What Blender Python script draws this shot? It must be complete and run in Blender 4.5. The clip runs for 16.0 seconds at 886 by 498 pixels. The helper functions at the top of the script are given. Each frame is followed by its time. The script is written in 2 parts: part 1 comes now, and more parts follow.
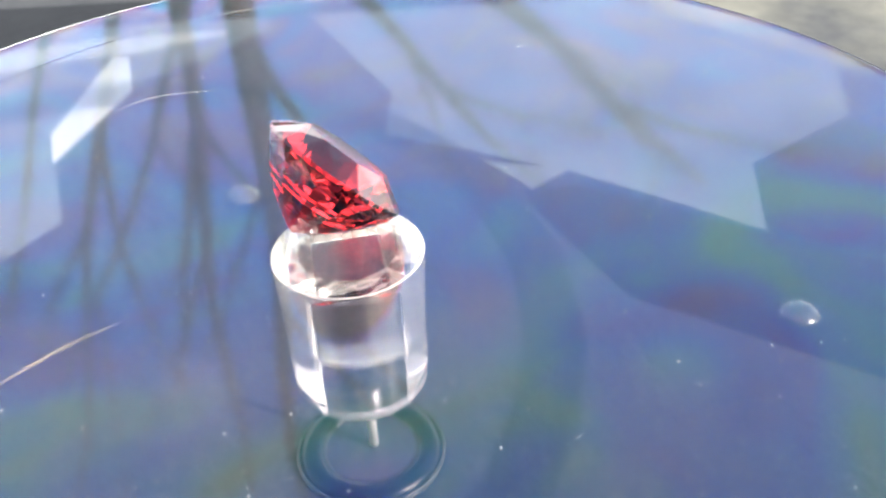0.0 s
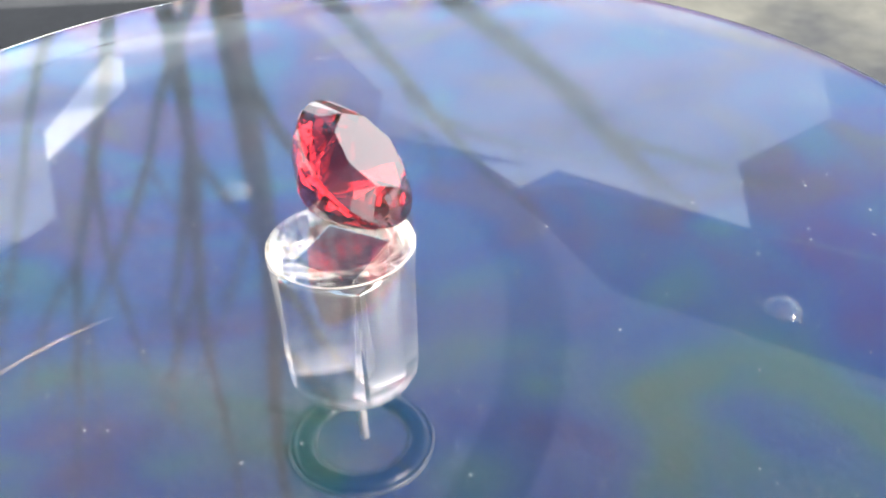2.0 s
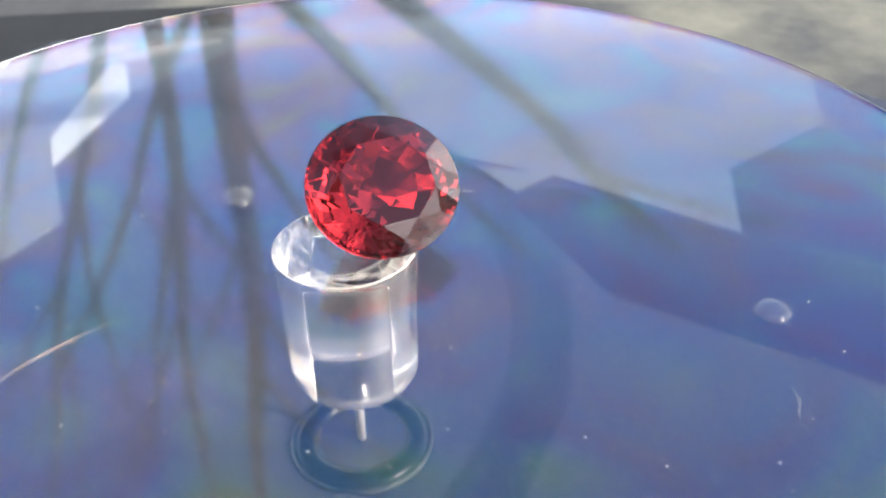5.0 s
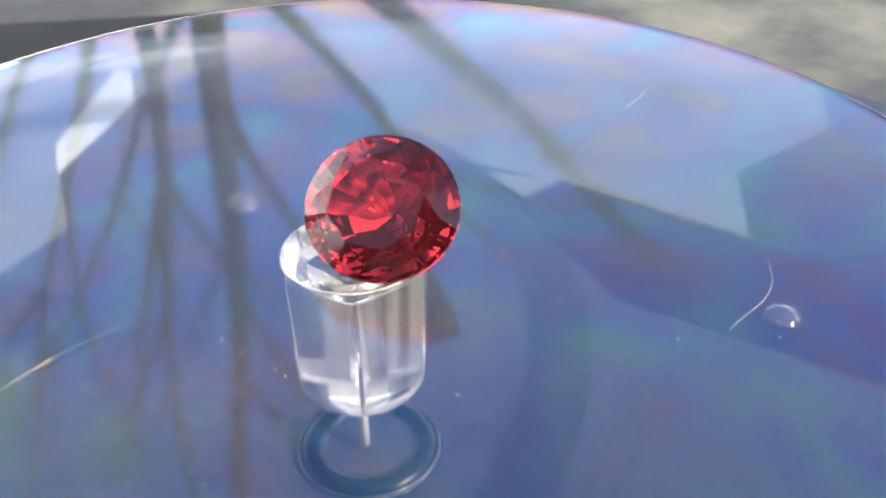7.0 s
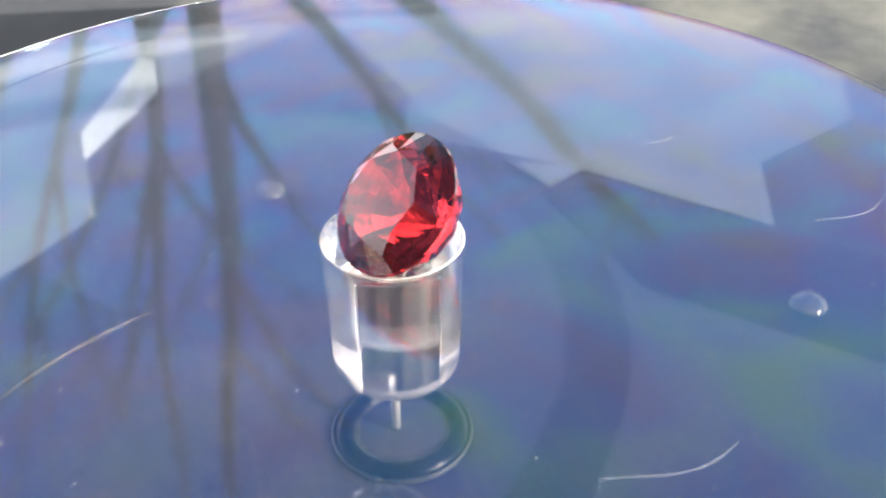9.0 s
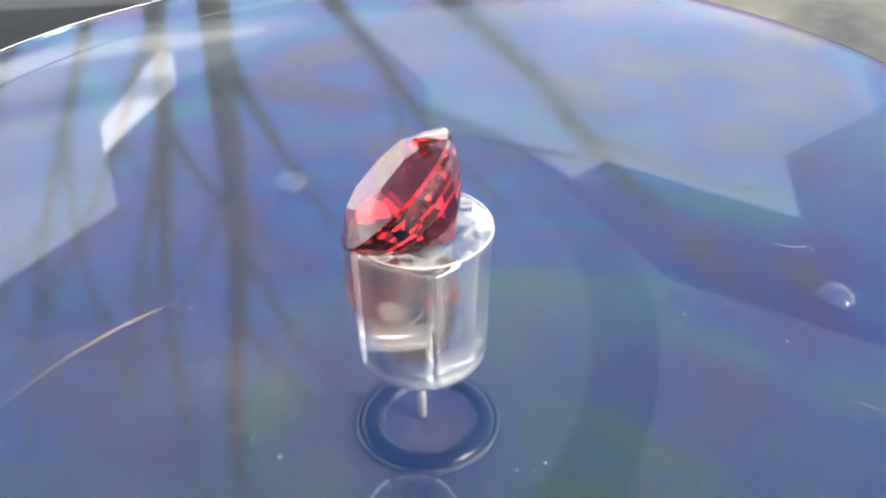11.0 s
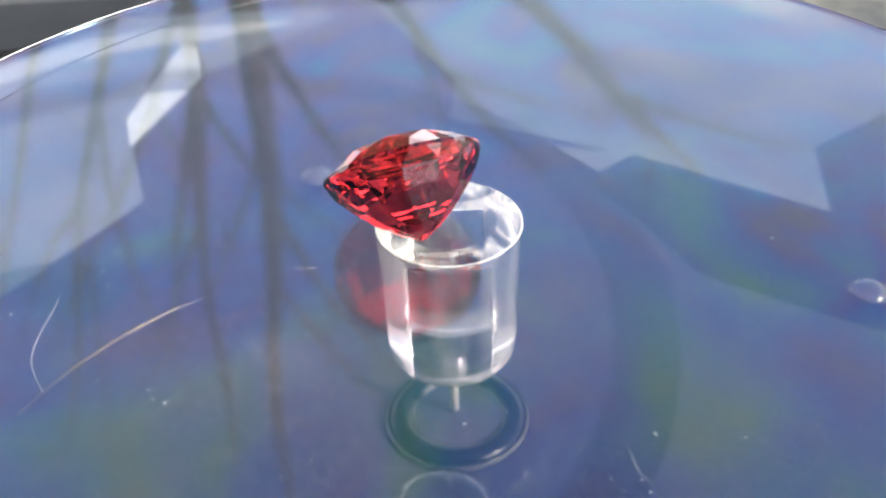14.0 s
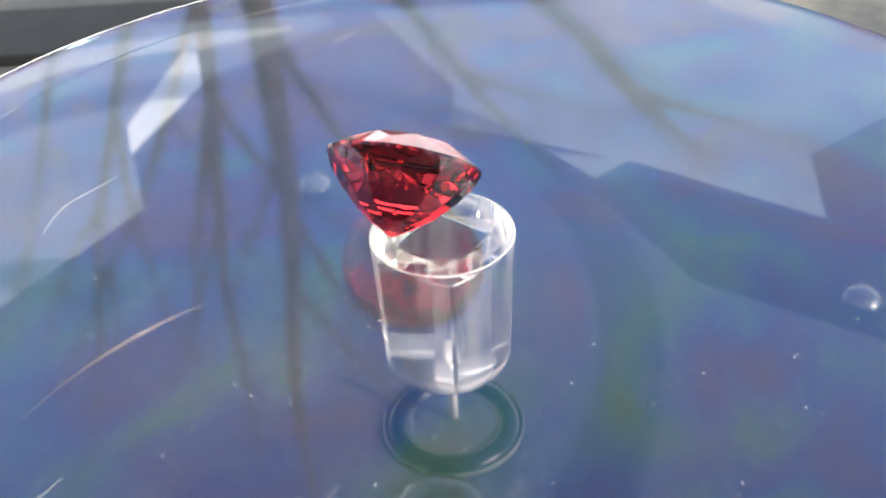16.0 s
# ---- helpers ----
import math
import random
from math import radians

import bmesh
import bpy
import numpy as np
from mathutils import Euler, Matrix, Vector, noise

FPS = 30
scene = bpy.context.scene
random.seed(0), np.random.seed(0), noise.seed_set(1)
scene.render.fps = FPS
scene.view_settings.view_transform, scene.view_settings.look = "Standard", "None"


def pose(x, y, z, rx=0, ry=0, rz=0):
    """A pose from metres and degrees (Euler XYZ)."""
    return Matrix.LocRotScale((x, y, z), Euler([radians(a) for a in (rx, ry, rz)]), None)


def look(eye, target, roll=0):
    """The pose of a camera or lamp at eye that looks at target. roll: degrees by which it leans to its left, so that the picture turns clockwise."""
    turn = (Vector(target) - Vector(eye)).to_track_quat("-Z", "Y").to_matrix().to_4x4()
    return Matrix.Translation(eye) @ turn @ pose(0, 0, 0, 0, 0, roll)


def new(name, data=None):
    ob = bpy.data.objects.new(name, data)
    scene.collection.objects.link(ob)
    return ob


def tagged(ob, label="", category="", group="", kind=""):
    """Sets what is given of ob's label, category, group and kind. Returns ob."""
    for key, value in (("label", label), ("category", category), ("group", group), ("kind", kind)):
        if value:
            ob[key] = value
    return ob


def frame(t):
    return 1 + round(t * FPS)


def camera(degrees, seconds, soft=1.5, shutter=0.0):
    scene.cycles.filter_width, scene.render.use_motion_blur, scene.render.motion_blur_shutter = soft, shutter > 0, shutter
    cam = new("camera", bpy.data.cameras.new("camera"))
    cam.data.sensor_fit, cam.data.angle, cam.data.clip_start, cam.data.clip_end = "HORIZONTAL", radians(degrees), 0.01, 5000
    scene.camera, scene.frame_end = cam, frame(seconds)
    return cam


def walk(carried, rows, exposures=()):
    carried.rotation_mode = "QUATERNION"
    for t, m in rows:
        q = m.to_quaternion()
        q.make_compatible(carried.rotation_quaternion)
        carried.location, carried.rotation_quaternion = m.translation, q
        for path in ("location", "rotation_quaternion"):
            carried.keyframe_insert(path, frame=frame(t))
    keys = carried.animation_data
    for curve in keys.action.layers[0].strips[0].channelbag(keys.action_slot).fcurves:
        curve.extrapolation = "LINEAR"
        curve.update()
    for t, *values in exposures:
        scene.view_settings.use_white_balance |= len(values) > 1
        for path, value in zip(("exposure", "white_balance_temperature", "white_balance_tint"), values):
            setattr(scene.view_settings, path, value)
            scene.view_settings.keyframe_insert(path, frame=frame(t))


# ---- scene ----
U = 0.0945          # the spinning disc is 0.635 of this across its radius: a 120 mm clear disc
DROP = -0.272       # height of the base's top below the disc's face, in U

cam = camera(46.05, 16.0, soft=1.9)
cam.data.dof.use_dof, cam.data.dof.focus_distance, cam.data.dof.aperture_fstop = True, 0.102, 62.0
walk(cam, [
    (0, pose(0.00333, -0.07095, 0.05036, 53.97, 1.53, -4.56)),
    (0.5, pose(0.00286, -0.07164, 0.05004, 54.29, 1.26, -4.65)),
    (1, pose(0.00294, -0.07168, 0.05062, 53.83, 1.06, -4.84)),
    (1.5, pose(0.00287, -0.07193, 0.05056, 53.96, 1.07, -4.94)),
    (2, pose(0.00313, -0.07304, 0.05082, 54.17, 1.03, -4.91)),
    (2.5, pose(0.00240, -0.07411, 0.05139, 54.23, 1.00, -4.79)),
    (3, pose(0.00267, -0.07467, 0.05148, 54.16, 1.11, -5.00)),
    (3.5, pose(0.00323, -0.07495, 0.05158, 54.31, 1.24, -4.95)),
    (4, pose(0.00320, -0.07560, 0.05187, 54.43, 1.07, -5.00)),
    (6.5, pose(0.00275, -0.07523, 0.05286, 54.44, 0.99, -4.97)),
    (7, pose(0.00267, -0.07520, 0.05194, 54.85, 1.22, -4.91)),
    (7.5, pose(0.00214, -0.07551, 0.05099, 55.21, 1.17, -4.65)),
    (8, pose(0.00108, -0.07522, 0.05060, 55.25, 1.12, -4.77)),
    (8.5, pose(0.00088, -0.07503, 0.05145, 54.67, 1.33, -4.45)),
    (9, pose(-0.00047, -0.07603, 0.05182, 54.51, 1.14, -4.65)),
    (11.5, pose(-0.00238, -0.07569, 0.05023, 54.60, 1.47, -3.86)),
    (12, pose(-0.00252, -0.07531, 0.05061, 54.64, 1.73, -3.48)),
    (12.5, pose(-0.00342, -0.07486, 0.04983, 54.66, 1.74, -3.47)),
    (13, pose(-0.00398, -0.07518, 0.05016, 54.32, 1.69, -3.51)),
    (13.5, pose(-0.00354, -0.07501, 0.05046, 54.14, 1.91, -3.34)),
    (14, pose(-0.00343, -0.07504, 0.05057, 54.03, 1.91, -3.43)),
    (14.5, pose(-0.00379, -0.07531, 0.05046, 54.11, 1.78, -3.47)),
    (15, pose(-0.00346, -0.07546, 0.05152, 53.82, 1.98, -3.33)),
    (15.5, pose(-0.00357, -0.07579, 0.05204, 53.94, 2.04, -3.30)),
    (16, pose(-0.00264, -0.07540, 0.05189, 54.02, 2.12, -3.33)),
], exposures=[(0, 1.22), (1.5, 1.16), (3.5, 1.02), (7, 0.97), (12.5, 0.93), (16, 0.89)])

# ---- sun, sky ----
SUN_FROM = Vector((1.415, -0.915, 1.0)).normalized()
sun_lamp = bpy.data.lights.new("sun", "SUN")
sun_lamp.energy, sun_lamp.angle, sun_lamp.color = 5.0, radians(0.53), (1.0, 0.94, 0.85)
sun = new("sun", sun_lamp)
sun.matrix_basis = look(SUN_FROM * 5, (0, 0, 0))

world = bpy.data.worlds.new("sky")
scene.world = world
world.use_nodes = True
wn, wl = world.node_tree.nodes, world.node_tree.links
sky = wn.new("ShaderNodeTexSky")
sky.sky_type, sky.sun_disc = "NISHITA", False
sky.dust_density, sky.ozone_density = 0.5, 1.9
sky.sun_elevation = math.asin(SUN_FROM.z)
sky.sun_rotation = math.atan2(SUN_FROM.x, SUN_FROM.y)
cloud_at = wn.new("ShaderNodeTexCoord")
cloud_map = wn.new("ShaderNodeMapping")
cloud_map.inputs["Scale"].default_value = (1.0, 1.0, 2.6)
cloud = wn.new("ShaderNodeTexNoise")
cloud.inputs["Scale"].default_value, cloud.inputs["Detail"].default_value = 2.3, 5
cloud_ramp = wn.new("ShaderNodeValToRGB")
cloud_ramp.color_ramp.elements[0].position, cloud_ramp.color_ramp.elements[0].color = 0.47, (0, 0, 0, 1)
cloud_ramp.color_ramp.elements[1].position, cloud_ramp.color_ramp.elements[1].color = 0.70, (0.85, 0.85, 0.85, 1)
cloud_mix = wn.new("ShaderNodeMix")
cloud_mix.data_type = "RGBA"
cloud_mix.inputs[7].default_value = (9.2, 9.5, 9.9, 1)
wl.new(cloud_at.outputs["Generated"], cloud_map.inputs["Vector"])
wl.new(cloud_map.outputs["Vector"], cloud.inputs["Vector"])
wl.new(cloud.outputs["Fac"], cloud_ramp.inputs["Fac"])
cloud_split = wn.new("ShaderNodeSeparateXYZ")
cloud_low = wn.new("ShaderNodeMapRange")
cloud_low.inputs["From Min"].default_value, cloud_low.inputs["From Max"].default_value = 0.35, 0.62
cloud_low.inputs["To Min"].default_value, cloud_low.inputs["To Max"].default_value = 1.0, 0.0
cloud_fade = wn.new("ShaderNodeMath")
cloud_fade.operation = "MULTIPLY"
wl.new(cloud_at.outputs["Generated"], cloud_split.inputs[0])
wl.new(cloud_split.outputs["Z"], cloud_low.inputs["Value"])
wl.new(cloud_ramp.outputs["Color"], cloud_fade.inputs[0])
wl.new(cloud_low.outputs["Result"], cloud_fade.inputs[1])
haze = wn.new("ShaderNodeMapRange")
haze.inputs["From Min"].default_value, haze.inputs["From Max"].default_value = 0.30, 0.95
haze.inputs["To Min"].default_value, haze.inputs["To Max"].default_value = 1.0, 0.0
haze_mix = wn.new("ShaderNodeMix")
haze_mix.data_type = "RGBA"
haze_mix.inputs[7].default_value = (4.3, 6.9, 10.2, 1)
wl.new(cloud_split.outputs["Z"], haze.inputs["Value"])
wl.new(haze.outputs["Result"], haze_mix.inputs[0])
wl.new(sky.outputs["Color"], haze_mix.inputs[6])
pale_low = wn.new("ShaderNodeMapRange")
pale_low.inputs["From Min"].default_value, pale_low.inputs["From Max"].default_value = 0.29, 0.40
pale_low.inputs["To Min"].default_value, pale_low.inputs["To Max"].default_value = 0.9, 0.0
pale_mix = wn.new("ShaderNodeMix")
pale_mix.data_type = "RGBA"
pale_mix.inputs[7].default_value = (27.0, 27.5, 28.5, 1)
wl.new(cloud_split.outputs["Z"], pale_low.inputs["Value"])
wl.new(pale_low.outputs["Result"], pale_mix.inputs[0])
wl.new(haze_mix.outputs[2], pale_mix.inputs[6])
wl.new(pale_mix.outputs[2], cloud_mix.inputs[6])
wl.new(cloud_fade.outputs[0], cloud_mix.inputs[0])
wl.new(cloud_mix.outputs[2], wn["Background"].inputs["Color"])
wn["Background"].inputs["Strength"].default_value = 0.080


# ---- materials ----
def material(name, color=(0.5, 0.5, 0.5), rough=0.5, **values):
    m = bpy.data.materials.new(name)
    m.use_nodes = True
    b = m.node_tree.nodes["Principled BSDF"]
    b.inputs["Base Color"].default_value = (*color, 1)
    b.inputs["Roughness"].default_value = rough
    for key, value in values.items():
        b.inputs[key.replace("_", " ")].default_value = value
    return m


def noise_node(m, scale, detail=4, rough=0.55, warp=0.0):
    n, l = m.node_tree.nodes, m.node_tree.links
    at = n.new("ShaderNodeTexCoord")
    tex = n.new("ShaderNodeTexNoise")
    tex.inputs["Scale"].default_value = scale
    tex.inputs["Detail"].default_value = detail
    tex.inputs["Roughness"].default_value = rough
    tex.inputs["Distortion"].default_value = warp
    l.new(at.outputs["Object"], tex.inputs["Vector"])
    return tex


def ramp_node(m, source, stops):
    n, l = m.node_tree.nodes, m.node_tree.links
    ramp = n.new("ShaderNodeValToRGB")
    e = ramp.color_ramp.elements
    while len(e) < len(stops):
        e.new(0.5)
    for k, (place, color) in enumerate(stops):
        e[k].position, e[k].color = place, (*color, 1)
    l.new(source, ramp.inputs["Fac"])
    return ramp


def mix_node(m, fac, a, b, way="MIX"):
    n, l = m.node_tree.nodes, m.node_tree.links
    mix = n.new("ShaderNodeMix")
    mix.data_type, mix.blend_type = "RGBA", way
    for k, v in ((0, fac), (6, a), (7, b)):
        if isinstance(v, (int, float)):
            mix.inputs[k].default_value = v
        elif isinstance(v, tuple):
            mix.inputs[k].default_value = (*v, 1)
        else:
            l.new(v, mix.inputs[k])
    return mix.outputs[2]


def mottled(name, stops, scale, fine, rough=0.6, bump=0.2, fine_mix=0.5, **values):
    """A surface with blotches at one scale and grain at another."""
    m = material(name, (0.5, 0.5, 0.5), rough, **values)
    n, l = m.node_tree.nodes, m.node_tree.links
    big, small = noise_node(m, scale, 5), noise_node(m, fine, 6, 0.65)
    color = ramp_node(m, big.outputs["Fac"], stops).outputs["Color"]
    grain = ramp_node(m, small.outputs["Fac"], [(0.3, (0.45, 0.45, 0.45)), (0.7, (1.5, 1.5, 1.5))]).outputs["Color"]
    l.new(mix_node(m, fine_mix, color, grain, "MULTIPLY"), n["Principled BSDF"].inputs["Base Color"])
    bumped = n.new("ShaderNodeBump")
    bumped.inputs["Strength"].default_value, bumped.inputs["Distance"].default_value = bump, 0.0004
    l.new(small.outputs["Fac"], bumped.inputs["Height"])
    l.new(bumped.outputs["Normal"], n["Principled BSDF"].inputs["Normal"])
    return m


def film_plastic():
    """Clear polycarbonate whose surface shows drifting interference colours."""
    m = material("clear_disc_plastic", (0.97, 0.98, 1.0), 0.037, IOR=1.88, Transmission_Weight=1.0, Thin_Film_IOR=1.37)
    n, l = m.node_tree.nodes, m.node_tree.links
    big, small = noise_node(m, 46, 2, 0.5, 1.5), noise_node(m, 120, 3, 0.5, 0.8)
    total = n.new("ShaderNodeMath")
    total.operation = "MULTIPLY_ADD"
    l.new(small.outputs["Fac"], total.inputs[0])
    total.inputs[1].default_value = 0.26
    l.new(big.outputs["Fac"], total.inputs[2])
    span = n.new("ShaderNodeMapRange")
    for k, v in (("From Min", 0.42), ("From Max", 0.84), ("To Min", 328.0), ("To Max", 462.0)):
        span.inputs[k].default_value = v
    l.new(total.outputs[0], span.inputs["Value"])
    l.new(span.outputs["Result"], n["Principled BSDF"].inputs["Thin Film Thickness"])
    return m


def glitter_blue():
    """Dark blue-grey plastic with fine metal flake in it."""
    m = mottled("flake_base", [(0.36, (0.005, 0.009, 0.040)), (0.5, (0.010, 0.011, 0.032)), (0.64, (0.019, 0.016, 0.026))], 30, 900, 0.45, 0.3)
    n, l = m.node_tree.nodes, m.node_tree.links
    at = n.new("ShaderNodeTexCoord")
    flake = n.new("ShaderNodeTexVoronoi")
    flake.inputs["Scale"].default_value = 4700
    l.new(at.outputs["Object"], flake.inputs["Vector"])
    dot = ramp_node(m, flake.outputs["Distance"], [(0.18, (1, 1, 1)), (0.30, (0, 0, 0))])
    few = ramp_node(m, flake.outputs["Color"], [(0.64, (0, 0, 0)), (0.80, (1, 1, 1))])
    spark = mix_node(m, 1.0, dot.outputs["Color"], few.outputs["Color"], "MULTIPLY")
    b = n["Principled BSDF"]
    old = b.inputs["Base Color"].links[0].from_socket
    l.new(mix_node(m, spark, old, (0.36, 0.35, 0.33)), b.inputs["Base Color"])
    return m


CLEAR = material("clear_acrylic", (0.985, 0.985, 1.0), 0.0, IOR=1.49, Transmission_Weight=1.0)


def sunlit_flank():
    """The hub's turned flank: clear acrylic, refracted sunlight painted as faint upright milky streaks."""
    m = material("sunlit_flank_acrylic", (0.985, 0.985, 0.99), 0.0, IOR=1.49, Transmission_Weight=0.9)
    n, l = m.node_tree.nodes, m.node_tree.links
    streak = noise_node(m, 420, 3, 0.6)
    squash = n.new("ShaderNodeMapping")
    squash.inputs["Scale"].default_value = (1.0, 1.0, 0.05)
    l.new(n["Texture Coordinate"].outputs["Object"], squash.inputs["Vector"])
    l.new(squash.outputs["Vector"], streak.inputs["Vector"])
    clear = ramp_node(m, streak.outputs["Fac"], [(0.45, (0.985, 0.985, 0.985)), (0.70, (0.91, 0.91, 0.91))])
    l.new(clear.outputs["Color"], n["Principled BSDF"].inputs["Transmission Weight"])
    return m


SUNLIT_FLANK = sunlit_flank()


def scored_walls():
    """The milled walls of the hub's well: greyish, with upright tool marks."""
    m = material("milled_acrylic", (0.46, 0.46, 0.47), 0.05, IOR=1.49, Transmission_Weight=1.0)
    n, l = m.node_tree.nodes, m.node_tree.links
    marks = noise_node(m, 700, 2, 0.5)
    squash = n.new("ShaderNodeMapping")
    squash.inputs["Scale"].default_value = (1.0, 1.0, 0.03)
    l.new(n["Texture Coordinate"].outputs["Object"], squash.inputs["Vector"])
    l.new(squash.outputs["Vector"], marks.inputs["Vector"])
    rough = ramp_node(m, marks.outputs["Fac"], [(0.45, (0.0, 0.0, 0.0)), (0.75, (0.06, 0.06, 0.06))])
    l.new(rough.outputs["Color"], n["Principled BSDF"].inputs["Roughness"])
    tone = ramp_node(m, marks.outputs["Fac"], [(0.40, (0.34, 0.34, 0.35)), (0.72, (0.60, 0.60, 0.61))])
    l.new(tone.outputs["Color"], n["Principled BSDF"].inputs["Base Color"])
    return m


MILLED = scored_walls()


def sunlit_streaks():
    """Clear acrylic with the sun's bright scatter painted in as cloudy streaks."""
    m = material("sun_streaked_acrylic", (0.95, 0.95, 0.97), 0.02, IOR=1.49, Transmission_Weight=1.0)
    n, l = m.node_tree.nodes, m.node_tree.links
    marks = noise_node(m, 190, 2, 0.5, 1.6)
    clear = ramp_node(m, marks.outputs["Fac"], [(0.44, (1.0, 1.0, 1.0)), (0.54, (0.80, 0.80, 0.80)), (0.60, (0.95, 0.95, 0.95))])
    l.new(clear.outputs["Color"], n["Principled BSDF"].inputs["Transmission Weight"])
    return m


TOP_RING = sunlit_streaks()
# White edge colour stands in for sunlight refracted inside the clear hub.
SUNLIT_EDGE = material("sunlit_acrylic_edge", (0.93, 0.92, 0.96), 0.15, IOR=1.49, Transmission_Weight=0.84)
# Near-black tint paints shade onto the well's floor; the acrylic itself is clear.
SHADE_FLOOR = material("shaded_acrylic_floor", (0.05, 0.05, 0.06), 0.12, IOR=1.49, Transmission_Weight=0.9)
# The top rim's bright glint is painted as a pale, half-milky colour.
GLINT_RIM = material("painted_glint_rim", (0.94, 0.94, 0.96), 0.10, IOR=1.49, Transmission_Weight=0.68)
BEAD = material("clear_bead", (0.72, 0.76, 0.84), 0.13, IOR=1.30, Transmission_Weight=0.95)
RED = material("red_gemstone", (0.88, 0.036, 0.044), 0.0, IOR=1.72, Transmission_Weight=1.0)
DISC = film_plastic()
STEEL = material("worn_steel", (0.66, 0.64, 0.60), 0.38, Metallic=0.75)
WIRE = material("dull_brass_wire", (0.13, 0.105, 0.07), 0.27, Metallic=0.7)
RING = mottled("smoked_ring", [(0.3, (0.004, 0.006, 0.012)), (0.7, (0.009, 0.012, 0.021))], 200, 1500, 0.20, 0.15, Specular_IOR_Level=0.12)
LIP = mottled("glossy_grey_lip", [(0.3, (0.012, 0.015, 0.02)), (0.7, (0.05, 0.053, 0.06))], 300, 900, 0.10, 0.5)
FLAKE = glitter_blue()
CELL = mottled("solar_cell_blue", [(0.3, (0.004, 0.007, 0.020)), (0.7, (0.006, 0.014, 0.031))], 60, 700, 0.30, 0.08, 0.4, IOR=1.6, Specular_IOR_Level=0.12, Thin_Film_IOR=1.40)
coat = noise_node(CELL, 26, 2, 0.5, 0.6)
depth = CELL.node_tree.nodes.new("ShaderNodeMapRange")
for key, value in (("From Min", 0.35), ("From Max", 0.65), ("To Min", 395.0), ("To Max", 450.0)):
    depth.inputs[key].default_value = value
CELL.node_tree.links.new(coat.outputs["Fac"], depth.inputs["Value"])
CELL.node_tree.links.new(depth.outputs["Result"], CELL.node_tree.nodes["Principled BSDF"].inputs["Thin Film Thickness"])
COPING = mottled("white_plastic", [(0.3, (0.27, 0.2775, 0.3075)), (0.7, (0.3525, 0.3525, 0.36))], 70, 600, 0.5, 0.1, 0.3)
FROST = material("frosted_clear_edge", (0.62, 0.68, 0.80), 0.35, IOR=1.5, Transmission_Weight=0.75)
WALL = mottled("dark_render", [(0.3, (0.055, 0.050, 0.046)), (0.7, (0.085, 0.078, 0.072))], 5, 90, 0.85, 0.4)
SHADE_BLACK = mottled("shade_black", [(0.3, (0.006, 0.006, 0.007)), (0.7, (0.014, 0.014, 0.015))], 60, 500, 0.75, 0.3)
# Nearly invisible plastic for the added ring that casts the rim's shadow.
SHADOW_BAND = material("clear_shadow_band", (0.97, 0.98, 1.0), 0.02, IOR=1.03, Transmission_Weight=1.0)
LEDGES = mottled("grey_ledge_plastic", [(0.3, (0.050, 0.064, 0.088)), (0.7, (0.092, 0.101, 0.122))], 70, 700, 0.5, 0.1, 0.3)
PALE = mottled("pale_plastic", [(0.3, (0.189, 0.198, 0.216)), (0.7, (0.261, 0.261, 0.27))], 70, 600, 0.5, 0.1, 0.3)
GROUND = mottled("weathered_grey_ground", [(0.32, (0.051, 0.051, 0.054)), (0.52, (0.078, 0.078, 0.078)), (0.68, (0.216, 0.204, 0.162))], 17, 120, 0.85, 0.4, 0.3)
BARK = mottled("grey_brown_bark", [(0.3, (0.052, 0.0416, 0.0272)), (0.7, (0.112, 0.092, 0.06))], 6, 60, 0.9, 0.8)
DUST = material("pale_dust", (0.55, 0.55, 0.54), 0.6)
LINT = material("pale_lint", (0.60, 0.60, 0.59), 0.7, Alpha=0.22)


# ---- mesh helpers ----
def mesh_of(name, bm, mat, smooth=False):
    me = bpy.data.meshes.new(name)
    bm.normal_update()
    bm.to_mesh(me)
    bm.free()
    me.materials.append(mat)
    for p in me.polygons:
        p.use_smooth = smooth
    return me


def part(name, bm, mat, parent=None, label="", smooth=False):
    ob = new(name, mesh_of(name, bm, mat, smooth))
    ob.parent = parent
    return tagged(ob, label=label)


def lathe(profile, steps=96, bm=None):
    """A turned body from (radius, height) pairs, in U."""
    bm = bm or bmesh.new()
    rows = []
    for r, z in profile:
        if r < 1e-6:
            rows.append([bm.verts.new((0, 0, z * U))])
        else:
            rows.append([bm.verts.new((r * U * math.cos(math.tau * k / steps), r * U * math.sin(math.tau * k / steps), z * U)) for k in range(steps)])
    for a, b in zip(rows, rows[1:]):
        for k in range(steps):
            j = (k + 1) % steps
            ring = [a[k % len(a)], a[j % len(a)], b[j % len(b)], b[k % len(b)]]
            ring = list(dict.fromkeys(ring))
            if len(ring) > 2:
                bm.faces.new(ring)
    bmesh.ops.recalc_face_normals(bm, faces=bm.faces)
    return bm


def prism(corners, z0, z1, bevel=0.0, bm=None):
    """An upright prism over a polygon, in U, with eased edges."""
    bm = bm or bmesh.new()
    low = [bm.verts.new((x * U, y * U, z0 * U)) for x, y in corners]
    high = [bm.verts.new((x * U, y * U, z1 * U)) for x, y in corners]
    faces = [bm.faces.new(low[::-1]), bm.faces.new(high)]
    n = len(corners)
    for k in range(n):
        faces.append(bm.faces.new((low[k], low[(k + 1) % n], high[(k + 1) % n], high[k])))
    if bevel:
        bmesh.ops.bevel(bm, geom=list(bm.edges), offset=bevel * U, segments=2, affect="EDGES", profile=0.5)
    return bm


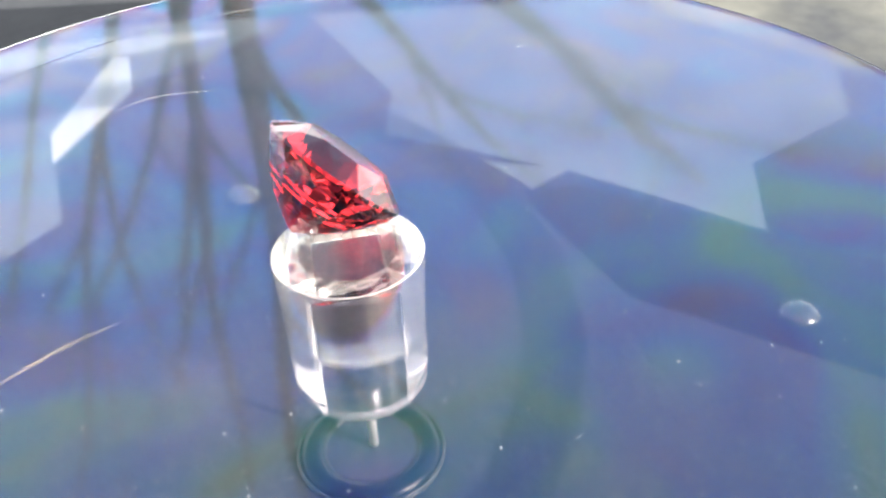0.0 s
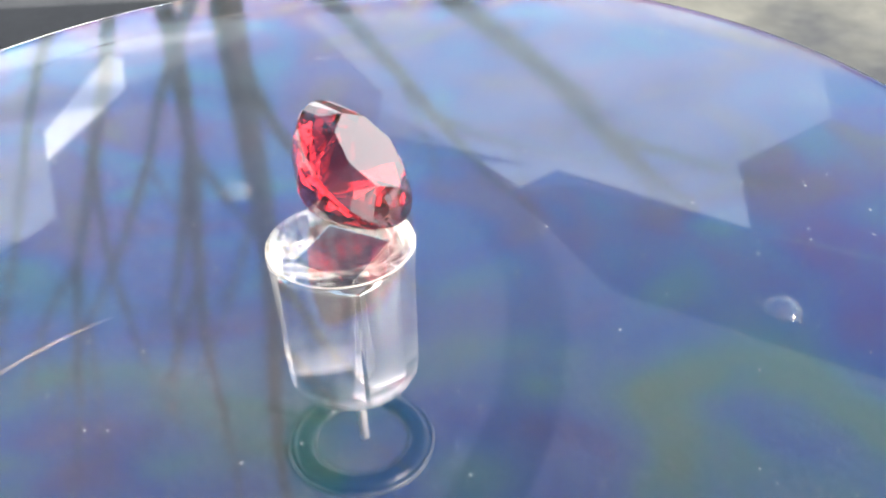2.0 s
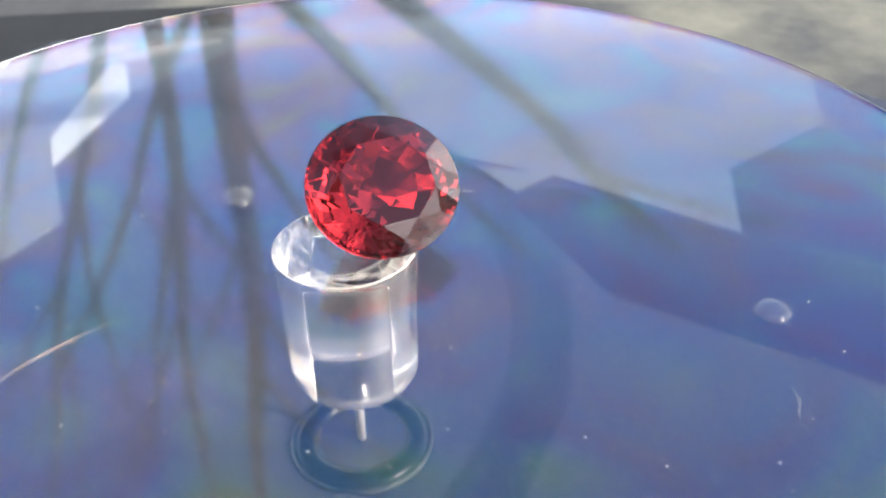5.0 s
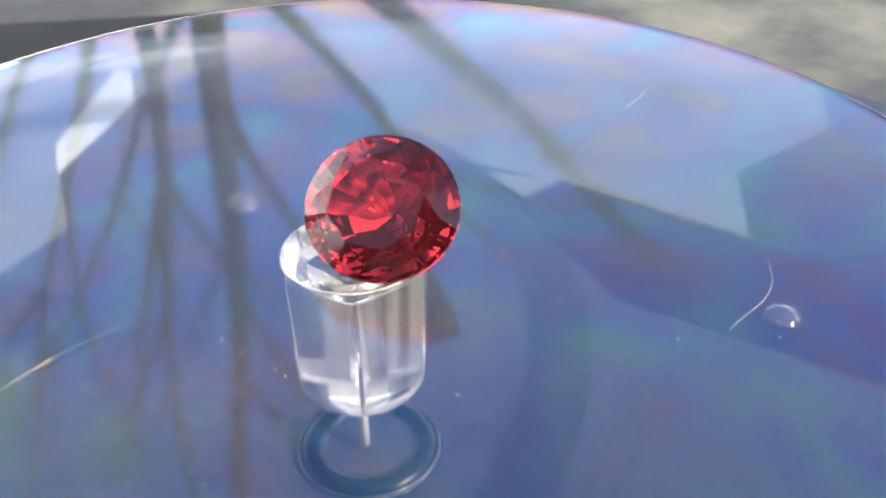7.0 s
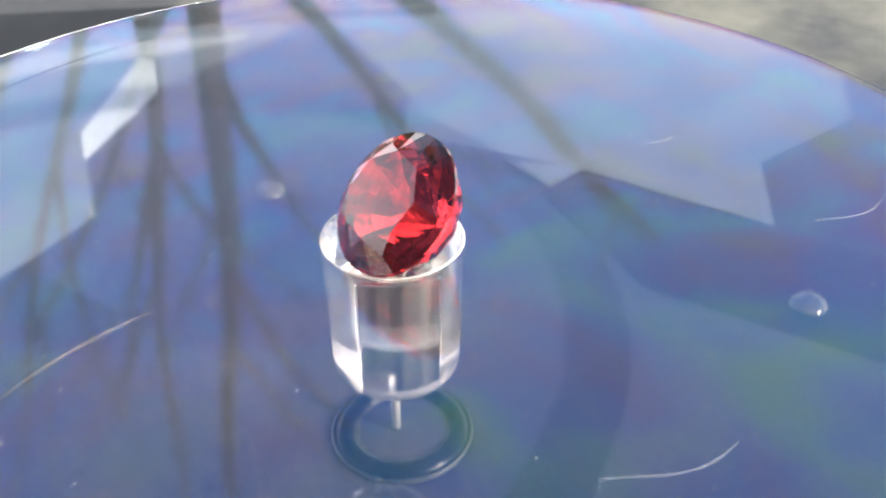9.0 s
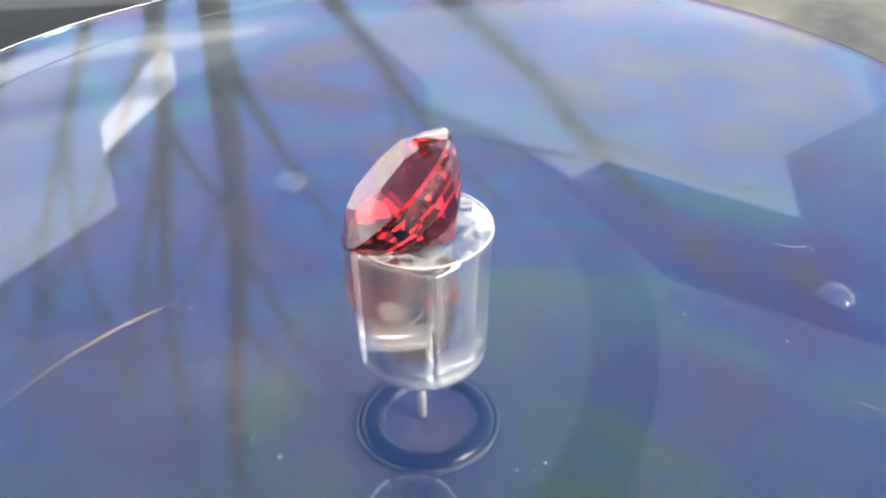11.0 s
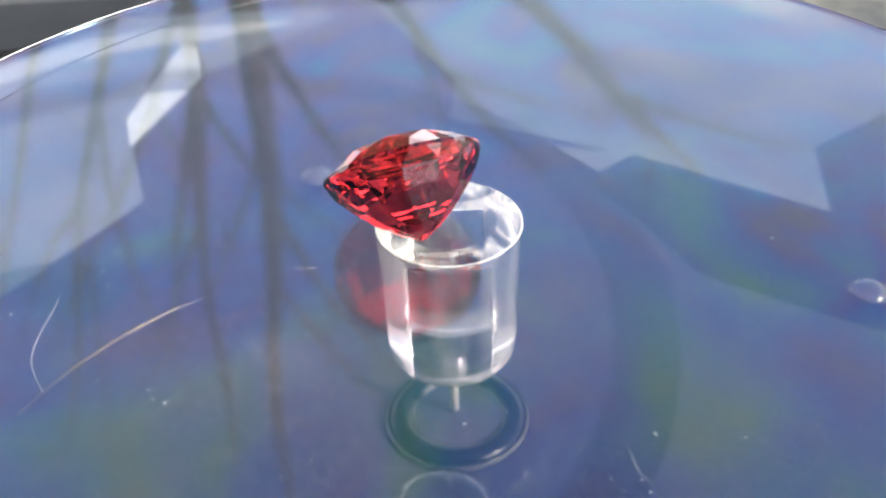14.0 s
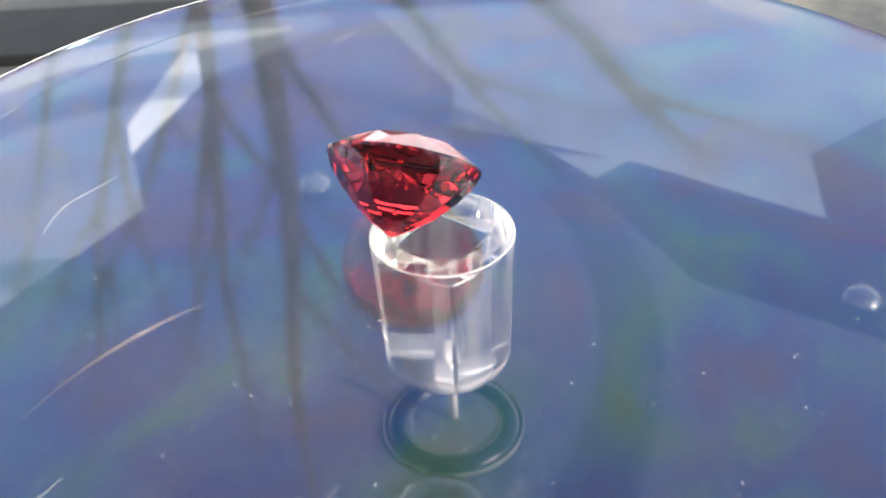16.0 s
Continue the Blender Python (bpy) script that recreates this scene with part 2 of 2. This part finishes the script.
def rectangle(cx, cy, length, width, turn):
    c, s = math.cos(radians(turn)), math.sin(radians(turn))
    return [(cx + x * c - y * s, cy + x * s + y * c) for x, y in ((-length / 2, -width / 2), (length / 2, -width / 2), (length / 2, width / 2), (-length / 2, width / 2))]


def tube(points, radii, sides=7, bm=None):
    """A tapering tube along points, in metres."""
    bm = bm or bmesh.new()
    rows = []
    for k, p in enumerate(points):
        p = Vector(p)
        way = (Vector(points[min(k + 1, len(points) - 1)]) - Vector(points[max(k - 1, 0)])).normalized()
        q = way.to_track_quat("Z", "Y")
        rows.append([bm.verts.new(p + q @ Vector((radii[k] * math.cos(math.tau * s / sides), radii[k] * math.sin(math.tau * s / sides), 0))) for s in range(sides)])
    for a, b in zip(rows, rows[1:]):
        for s in range(sides):
            bm.faces.new((a[s], a[(s + 1) % sides], b[(s + 1) % sides], b[s]))
    bm.faces.new(rows[0][::-1])
    bm.faces.new(rows[-1])
    return bm


# ---- ground and base ----
FLOOR = DROP - 0.26          # the ground
WELL = DROP                  # the top of the base
bm = bmesh.new()
bmesh.ops.create_grid(bm, x_segments=8, y_segments=8, size=60)
bmesh.ops.translate(bm, verts=bm.verts, vec=(0, 0, FLOOR * U))
ground = tagged(part("ground", bm, GROUND), "weathered grey stony ground with pale blotches", "ground", kind="structure")

# a plain dark wall that closes the place behind the camera
bm = bmesh.new()
bmesh.ops.create_cube(bm, size=1.0)
bmesh.ops.scale(bm, verts=bm.verts, vec=(5.0, 0.2, 2.6))
bmesh.ops.bevel(bm, geom=list(bm.edges), offset=0.01, segments=2, affect="EDGES")
bmesh.ops.translate(bm, verts=bm.verts, vec=(-1.7, -1.4, 1.3 + FLOOR * U))
tagged(part("wall_south", bm, WALL), "plain dark brown-grey wall behind the base", "wall", kind="structure")

# Black strip laid where the ground behind the base lies in shade.
tagged(part("shade_strip", prism([(-3.2, 1.55), (0.35, 1.55), (0.35, 1.84), (-3.2, 1.84)], FLOOR + 0.0005, FLOOR + 0.03, 0.006), SHADE_BLACK), "flat black strip on the ground, standing in for shade", "rubber strip")

base = tagged(new("solar_base"), "blue-grey solar base with dark cells and paler plates", "solar base")
part("tray", prism([(1.13, -0.47), (1.13, 0.47), (0.47, 1.13), (-0.56, 1.13), (-1.13, 0.56), (-1.13, -0.47), (-0.47, -1.13), (0.47, -1.13)], FLOOR, WELL, 0.006), FLAKE, base, "dark blue-grey tray full of metal flake")


def plate(name, corners, z0, z1, mat, label):
    return part(name, prism(corners, WELL + z0, WELL + z1), mat, base, label)


# two bays, one ahead and one to the side, with a paler plate between them
plate("pale_plate", [(0.052, 0.780), (0.036, 0.648), (0.300, 0.508), (0.526, 0.334), (0.562, 0.500), (0.752, 0.618), (0.800, 0.800), (0.480, 1.120), (-0.090, 1.120)], -0.001, 0.0008, LEDGES, "paler grey plate between two bays")
plate("pale_plate", [(-0.412, 0.466), (-0.457, 0.622), (-0.380, 0.860), (-0.150, 1.075), (-0.180, 1.120), (-0.550, 1.120), (-1.120, 0.550), (-1.120, -0.440), (-0.950, -0.300)], -0.001, 0.0008, LEDGES, "paler grey plate beside a bay")
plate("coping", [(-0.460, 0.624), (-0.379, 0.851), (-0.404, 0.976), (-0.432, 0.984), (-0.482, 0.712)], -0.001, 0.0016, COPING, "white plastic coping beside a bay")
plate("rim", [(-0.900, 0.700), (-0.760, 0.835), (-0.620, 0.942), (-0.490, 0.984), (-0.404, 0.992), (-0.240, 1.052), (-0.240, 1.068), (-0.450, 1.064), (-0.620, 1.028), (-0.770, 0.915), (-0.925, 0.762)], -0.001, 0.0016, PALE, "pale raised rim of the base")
plate("solar_cell", [(0.319, 0.222), (0.567, 0.045), (0.900, -0.180), (1.060, 0.010), (0.523, 0.330), (0.300, 0.475), (0.225, 0.452)], -0.001, 0.0003, CELL, "dark blue oblong solar cell")
plate("solar_cell", [(0.530, 0.338), (1.064, 0.016), (1.110, 0.430), (0.955, 0.600), (0.790, 0.548), (0.748, 0.612), (0.566, 0.498)], -0.001, 0.0002, CELL, "dark blue solar cell filling a bay")
plate("pale_chip", [(0.180, 0.552), (0.235, 0.470), (0.300, 0.515)], -0.001, 0.0013, LEDGES, "small pale plastic chip")


def bead(x, y):
    ob = part("clear_bead", lathe([(0.0283 * math.sin(radians(6.2 * k)), 0.0283 * math.cos(radians(6.2 * k)) - 0.0133) for k in range(11)] + [(0.0, 0.0)], 40), BEAD, smooth=True)
    ob.matrix_basis = pose(x * U, y * U, (WELL - 0.002) * U)
    return tagged(ob, "small clear rounded bead glinting on the blue base", "bead", "clear beads on the base")


bead(-0.17, 0.505)
bead(0.510, 0.165)

bm = tube([((-0.075 + 0.45 * math.cos(a)) * U, (-0.157 + 0.45 * math.sin(a)) * U, (WELL + 0.0025) * U) for a in [radians(118 + 2.4 * k) for k in range(16)]], [0.0013 * U * math.sin(0.12 + 0.19 * k) for k in range(16)], 6)
tagged(part("curved_wire", bm, WIRE, smooth=True), "thin curved brassy wire glinting on the base", "wire")

bump = part("clear_bump", lathe([(0.045 * math.cos(radians(9 * k)), 0.012 * math.sin(radians(9 * k))) for k in range(11)] + [(0.0, 0.0)], 48), CLEAR, smooth=True)
bump.matrix_basis = pose(-0.022 * U, -0.112 * U, (WELL - 0.001) * U)
tagged(bump, "broad clear bump on the base before the collar", "bump")

motor = tagged(new("motor"), "smoked round motor collar under the spinning hub", "motor")
motor.matrix_basis = pose(0, 0, (DROP + 0.0005) * U)
ring_profile = [(0.0597 + 0.0133 * math.cos(a), 0.001 + 0.011 * math.sin(a)) for a in [math.pi * k / 14 for k in range(15)]]
part("collar", lathe(ring_profile, 64), RING, motor, "glossy smoked collar", True)
lip = [(0.0475 + 0.0018 * math.cos(a), 0.005 + 0.0018 * math.sin(a)) for a in [math.pi * k / 8 - 0.2 for k in range(10)]]
part("lip", lathe(lip, 72), LIP, motor, "thin glossy lip of the collar", True)
skirt = [(0.0745 + 0.0022 * math.cos(a), 0.0005 + 0.005 * math.sin(a)) for a in [math.pi * k / 12 for k in range(13)]]
part("skirt", lathe(skirt, 72), LIP, motor, "thin glossy skirt round the collar", True)
part("cap", lathe([(0.0, 0.006), (0.048, 0.006), (0.050, 0.0), (0.0, 0.0)], 48), FLAKE, motor, "flat grey cap")

# ---- the spinner ----
spinner = tagged(new("spinner"), "clear spinning disc with rainbow sheen on a clear hub", "turntable")
RIM, THICK = 0.635, 0.0127
disc = part("disc", lathe([(0.0, 0.0), (0.60, 0.0), (RIM - 0.004, 0.0), (RIM - 0.001, -0.0015), (RIM, -0.005), (RIM, -THICK + 0.003), (RIM - 0.003, -THICK), (0.60, -THICK), (0.0, -THICK)], 256), DISC, spinner, "clear disc with rainbow sheen")
disc.visible_shadow = False
part("edge", lathe([(RIM + 0.0003, -0.0012), (RIM + 0.0018, -0.0035), (RIM + 0.0018, -THICK + 0.002), (RIM + 0.0003, -THICK + 0.001)], 256), FROST, spinner, "pale frosted disc edge", True)
# Added ring, no part of the disc: it darkens the base as the rim would.
part("rim_shadow_band", lathe([(0.560, -THICK - 0.0004), (0.632, -THICK - 0.0004), (0.632, -THICK - 0.0022), (0.560, -THICK - 0.0022), (0.560, -THICK - 0.0004)], 192), SHADOW_BAND, spinner, "thin clear band added under the disc to cast a rim shadow")


def hub_mesh():
    """A clear cylinder with a square well inside it."""
    bm = lathe([(0.0, -0.0135), (0.044, -0.0135), (0.0672, -0.0135), (0.0682, -0.0142), (0.0686, -0.0155), (0.0685, -0.0200), (0.0662, -0.06), (0.06403, -0.148), (0.0640, -0.150), (0.0630, -0.160), (0.0585, -0.168), (0.052, -0.1715), (0.0, -0.1715)], 96)
    side = 0.0325
    well = prism(rectangle(0, 0, 2 * side, 2 * side, 6), -0.1704, -0.034, 0.0026)
    bmesh.ops.reverse_faces(well, faces=well.faces)
    me = bpy.data.meshes.new("well")
    well.to_mesh(me)
    well.free()
    bm.from_mesh(me)
    bpy.data.meshes.remove(me)
    return bm


hub = part("hub", hub_mesh(), CLEAR, spinner, "clear acrylic hub with a square well")
hub.data.materials.append(SUNLIT_FLANK)
hub.data.materials.append(SUNLIT_EDGE)
hub.data.materials.append(MILLED)
hub.data.materials.append(TOP_RING)
hub.data.materials.append(GLINT_RIM)
hub.data.materials.append(SHADE_FLOOR)
for p in hub.data.polygons:
    far = math.hypot(p.center.x, p.center.y) / U
    low = p.center.z / U
    if far > 0.067 and -0.0142 < low < -0.0136:
        p.material_index = 5
    elif far > 0.05 and -0.1515 < low < -0.016:
        p.material_index = 1
    elif far < 0.05 and p.area < (0.008 * U) ** 2 * 4 and -0.160 < low < -0.03 and abs(p.normal.z) < 0.3:
        p.material_index = 2
    elif far < 0.05 and -0.160 < low < -0.03 and abs(p.normal.z) < 0.3:
        p.material_index = 3
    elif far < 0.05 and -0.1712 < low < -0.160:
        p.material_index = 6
    elif far > 0.045 and low > -0.0162:
        p.material_index = 4
    elif far > 0.05 and low < -0.1515:
        p.material_index = 2
for p in hub.data.polygons:
    p.use_smooth = abs(p.normal.z) < 0.9 and math.hypot(p.center.x, p.center.y) > 0.05 * U
hub.visible_shadow = False
hub.matrix_basis = pose(-0.003 * U, 0, 0)     # glued a hair off centre
part("shaft", lathe([(0.0, -0.1713), (0.0045, -0.1713), (0.0045, DROP + 0.012), (0.0, DROP + 0.010)], 16), STEEL, spinner, "thin steel motor shaft", True)


# ---- the stone ----
def stone_mesh(r=0.0667, crown=0.0198, pavilion=0.0691):
    """A round brilliant, culet at the origin, table towards +z, in U."""
    points = []
    uneven = random.Random(11)

    def ring(n, radius, z, turn, loose=0.0):
        for k in range(n):
            a = math.tau * (k + turn + uneven.uniform(-2, 2) * loose) / n
            g = 1 + uneven.uniform(-loose, loose)
            points.append((g * radius * math.cos(a), g * radius * 1.085 * math.sin(a), z))
    ring(8, 0.62 * r, pavilion + crown, 0.5)
    ring(8, 0.80 * r, pavilion + 0.60 * crown, 0.0, 0.012)
    ring(32, r, pavilion + 0.0022, 0.5)
    ring(32, r, pavilion - 0.0010, 0.5)
    ring(12, 0.915 * r, pavilion * 0.810, 0.5, 0.008)
    ring(12, 0.745 * r, pavilion * 0.580, 0.5, 0.010)
    ring(12, 0.505 * r, pavilion * 0.335, 0.5, 0.012)
    ring(12, 0.475 * r, pavilion * 0.308, 0.5, 0.012)
    ring(12, 0.255 * r, pavilion * 0.140, 0.0, 0.015)
    ring(6, 0.02 * r, 0.0, 0.0)
    bm = bmesh.new()
    for p in points:
        bm.verts.new(Vector(p) * U)
    bmesh.ops.convex_hull(bm, input=bm.verts)
    bmesh.ops.dissolve_limit(bm, angle_limit=radians(1.0), verts=bm.verts, edges=bm.edges)
    return bm


stone = tagged(new("gemstone"), "faceted red gemstone lying tilted on the clear disc", "gemstone")
lying = math.degrees(math.atan2(0.0691, 0.0667))
for zone in ("table", "crown", "girdle", "pavilion"):
    bm = stone_mesh()
    bm.normal_update()
    out = []
    for face in bm.faces:
        n = face.normal
        here = "table" if n.z > 0.999 else "crown" if n.z > 0.12 else "pavilion" if n.z < -0.12 else "girdle"
        if here != zone:
            out.append(face)
    bmesh.ops.delete(bm, geom=out, context="FACES")
    facets = part(zone, bm, RED, stone)
    facets.matrix_basis = pose(-0.052 * U, 0.017 * U, 0.0078 * U, 0, 0, 26.6) @ pose(0, 0, 0, 0, 92 - lying, 0)


# ---- trees behind the disc, met in its reflection ----
def tree(label, x, y, height, lean, girth, limbs, seed):
    """A bare tree: a tapering leaning trunk, given limbs, and twigs on both."""
    rng = random.Random(seed)
    thing = tagged(new("bare_tree"), label, "tree", "bare trees")
    thing.matrix_basis = pose(x, y, FLOOR * U)
    trunk = [(lean * k / 10 + 0.05 * math.sin(k * 1.3 + seed), 0, height * k / 10) for k in range(11)]
    part("trunk", tube(trunk, [girth * (1 - 0.085 * k) for k in range(11)], 9), BARK, thing, smooth=True)
    for z0, slope, length, r, bend in limbs:
        f = z0 / height
        start = Vector((lean * f + 0.05 * math.sin(f * 13 + seed), 0, z0))
        way = Vector((slope, rng.uniform(-0.25, 0.25), 1)).normalized()
        pts, p = [start], start.copy()
        for k in range(9):
            way = (way + Vector((rng.uniform(-0.12, 0.12) + bend, rng.uniform(-0.08, 0.08), rng.uniform(-0.05, 0.05)))).normalized()
            p = p + way * length / 9
            pts.append(p.copy())
        bm = tube(pts, [r * (1 - 0.09 * k) for k in range(10)], 6)
        for k in range(4, 10, 3):
            side = rng.choice((-1, 1))
            tw = (way + Vector((side * rng.uniform(0.4, 0.9), rng.uniform(-0.5, 0.5), 0))).normalized()
            q = pts[k]
            run = [q + tw * length * 0.09 * j + Vector((0, 0, 0.03 * j * j * length * 0.1)) for j in range(5)]
            tube(run, [r * 0.32 * (1 - 0.18 * j) for j in range(5)], 4, bm)
        part("limb", bm, BARK, thing, smooth=True)
    return thing


tree("tall bare grey-brown tree with spreading limbs", -0.72, 6.0, 8.0, -0.50, 0.140, [(1.85, -0.62, 3.6, 0.048, 0.0), (2.65, 0.38, 2.4, 0.050, 0.0), (4.3, 0.35, 2.0, 0.035, 0.0), (3.7, -0.4, 2.0, 0.03, 0.0), (5.0, 0.5, 2.0, 0.03, 0.0)], 1)
tree("slender bare grey-brown tree forking upwards", -1.12, 6.0, 7.0, -0.50, 0.088, [(3.3, -0.45, 3.0, 0.045, 0.0), (3.35, 0.26, 2.4, 0.035, 0.0), (4.4, -0.5, 2.0, 0.03, 0.0)], 2)
tree("slender bare grey-brown tree", -0.95, 6.1, 7.0, -2.15, 0.068, [(3.4, -0.1, 2.4, 0.03, 0.0), (4.2, -0.6, 2.0, 0.028, 0.0)], 3)
tree("slender leaning bare tree", -0.90, 6.2, 5.5, -2.5, 0.062, [(3.2, -0.2, 2.2, 0.03, 0.0)], 4)
tree("stout bare tree leaning far over", -1.95, 6.0, 4.2, 4.1, 0.150, [(3.05, 0.5, 1.7, 0.034, 0.02), (3.5, 1.6, 1.6, 0.04, 0.0), (2.7, 1.5, 1.2, 0.025, 0.0)], 5)
tree("slender bare tree leaning far over", -2.20, 6.1, 4.2, 3.2, 0.110, [(2.9, 0.3, 1.4, 0.02, 0.0), (3.3, 1.3, 1.4, 0.028, 0.0)], 6)

# ---- dust and lint on the disc ----
rng = random.Random(7)
bm = bmesh.new()
for k in range(1500):
    r, a = RIM * math.sqrt(rng.random()), rng.uniform(0, math.tau)
    if r < 0.09:
        continue
    s = 0.00030 * rng.choice((0.7, 0.8, 1, 1, 1, 1.2, 1.6, 2.3)) * U
    c = Vector((r * U * math.cos(a), r * U * math.sin(a), 0.0003 * U + s * 0.3))
    long = rng.choice((1, 1, 1.6, 2.6))
    t = rng.uniform(0, math.tau)
    e = Vector((math.cos(t), math.sin(t), 0))
    g = Vector((-e.y, e.x, 0))
    v = [bm.verts.new(c + w) for w in (e * s * long, g * s, -e * s * long, -g * s, Vector((0, 0, s * 0.6)), Vector((0, 0, -s * 0.3)))]
    for i, j in ((0, 1), (1, 2), (2, 3), (3, 0)):
        bm.faces.new((v[i], v[j], v[4]))
        bm.faces.new((v[j], v[i], v[5]))
dust = tagged(part("dust", bm, DUST), "pale dust scattered over the clear disc", "dust", kind="stuff")


def lint(x, y, length, turn, curl):
    """A thin pale fibre lying on the disc."""
    pts = [Vector(((s - 0.5) * length * U, curl * math.sin(s * 4.2) * length * U, 0.0012 * U)) for s in [k / 10 for k in range(11)]]
    c, s = math.cos(radians(turn)), math.sin(radians(turn))
    pts = [(x * U + p.x * c - p.y * s, y * U + p.x * s + p.y * c, p.z) for p in pts]
    return tagged(part("lint_fibre", tube(pts, [0.00036 * U * (0.6 + 0.5 * math.sin(0.3 + k * 0.27)) for k in range(11)], 5), LINT), "thin pale curled lint fibre on the disc", "lint", "lint fibres on the disc")


fibres = [
    lint(-0.2, 0.303, 0.112, 21, 0.09),
    lint(-0.442, -0.012, 0.085, 29, 0.1),
    lint(-0.089, 0.115, 0.02, 100, 0.05),
    lint(0.212, 0.365, 0.033, 4, 0.1),
    lint(-0.291, -0.16, 0.035, 31, 0.08),
]


def stray_fibre(x0, y0, x1, y1):
    """A pale fibre lying still on the base."""
    pts = [((x0 + (x1 - x0) * k / 8) * U, (y0 + (y1 - y0) * k / 8 + 0.004 * math.sin(k * 1.1)) * U, (WELL - 0.002) * U) for k in range(9)]
    return tagged(part("stray_fibre", tube(pts, [0.00045 * U] * 9, 5), LINT), "short pale fibre lying on the blue base", "lint", "stray fibres on the base")


stray_fibre(0.082, 0.040, 0.128, 0.082)
stray_fibre(0.424, 0.053, 0.433, 0.058)


# ---- movement ----
def motions():
    turns = [
        (0, -0.0),
        (0.5, -8.1),
        (1, -17.7),
        (1.5, -27.8),
        (2, -37.1),
        (2.5, -46.1),
        (3, -55.6),
        (3.5, -64.9),
        (4, -75.6),
        (6.5, -130.3),
        (7, -141.5),
        (7.5, -151.0),
        (8, -162.4),
        (8.5, -172.8),
        (9, -182.3),
        (11.5, -230.7),
        (12, -240.5),
        (12.5, -250.4),
        (13, -260.4),
        (13.5, -269.3),
        (14, -279.4),
        (14.5, -288.9),
        (15, -297.2),
        (15.5, -306.5),
        (16, -315.9),
    ]
    # the disc sits a degree out of true on its shaft, so it wobbles as it turns
    rows = [(t, pose(-0.0012 * U, 0, -0.0025 * U, 0, 0, a) @ pose(0, 0, 0, 0.41, -1.0, 0)) for t, a in turns]
    for thing in (spinner, stone, dust, *fibres):
        walk(thing, rows)


motions()
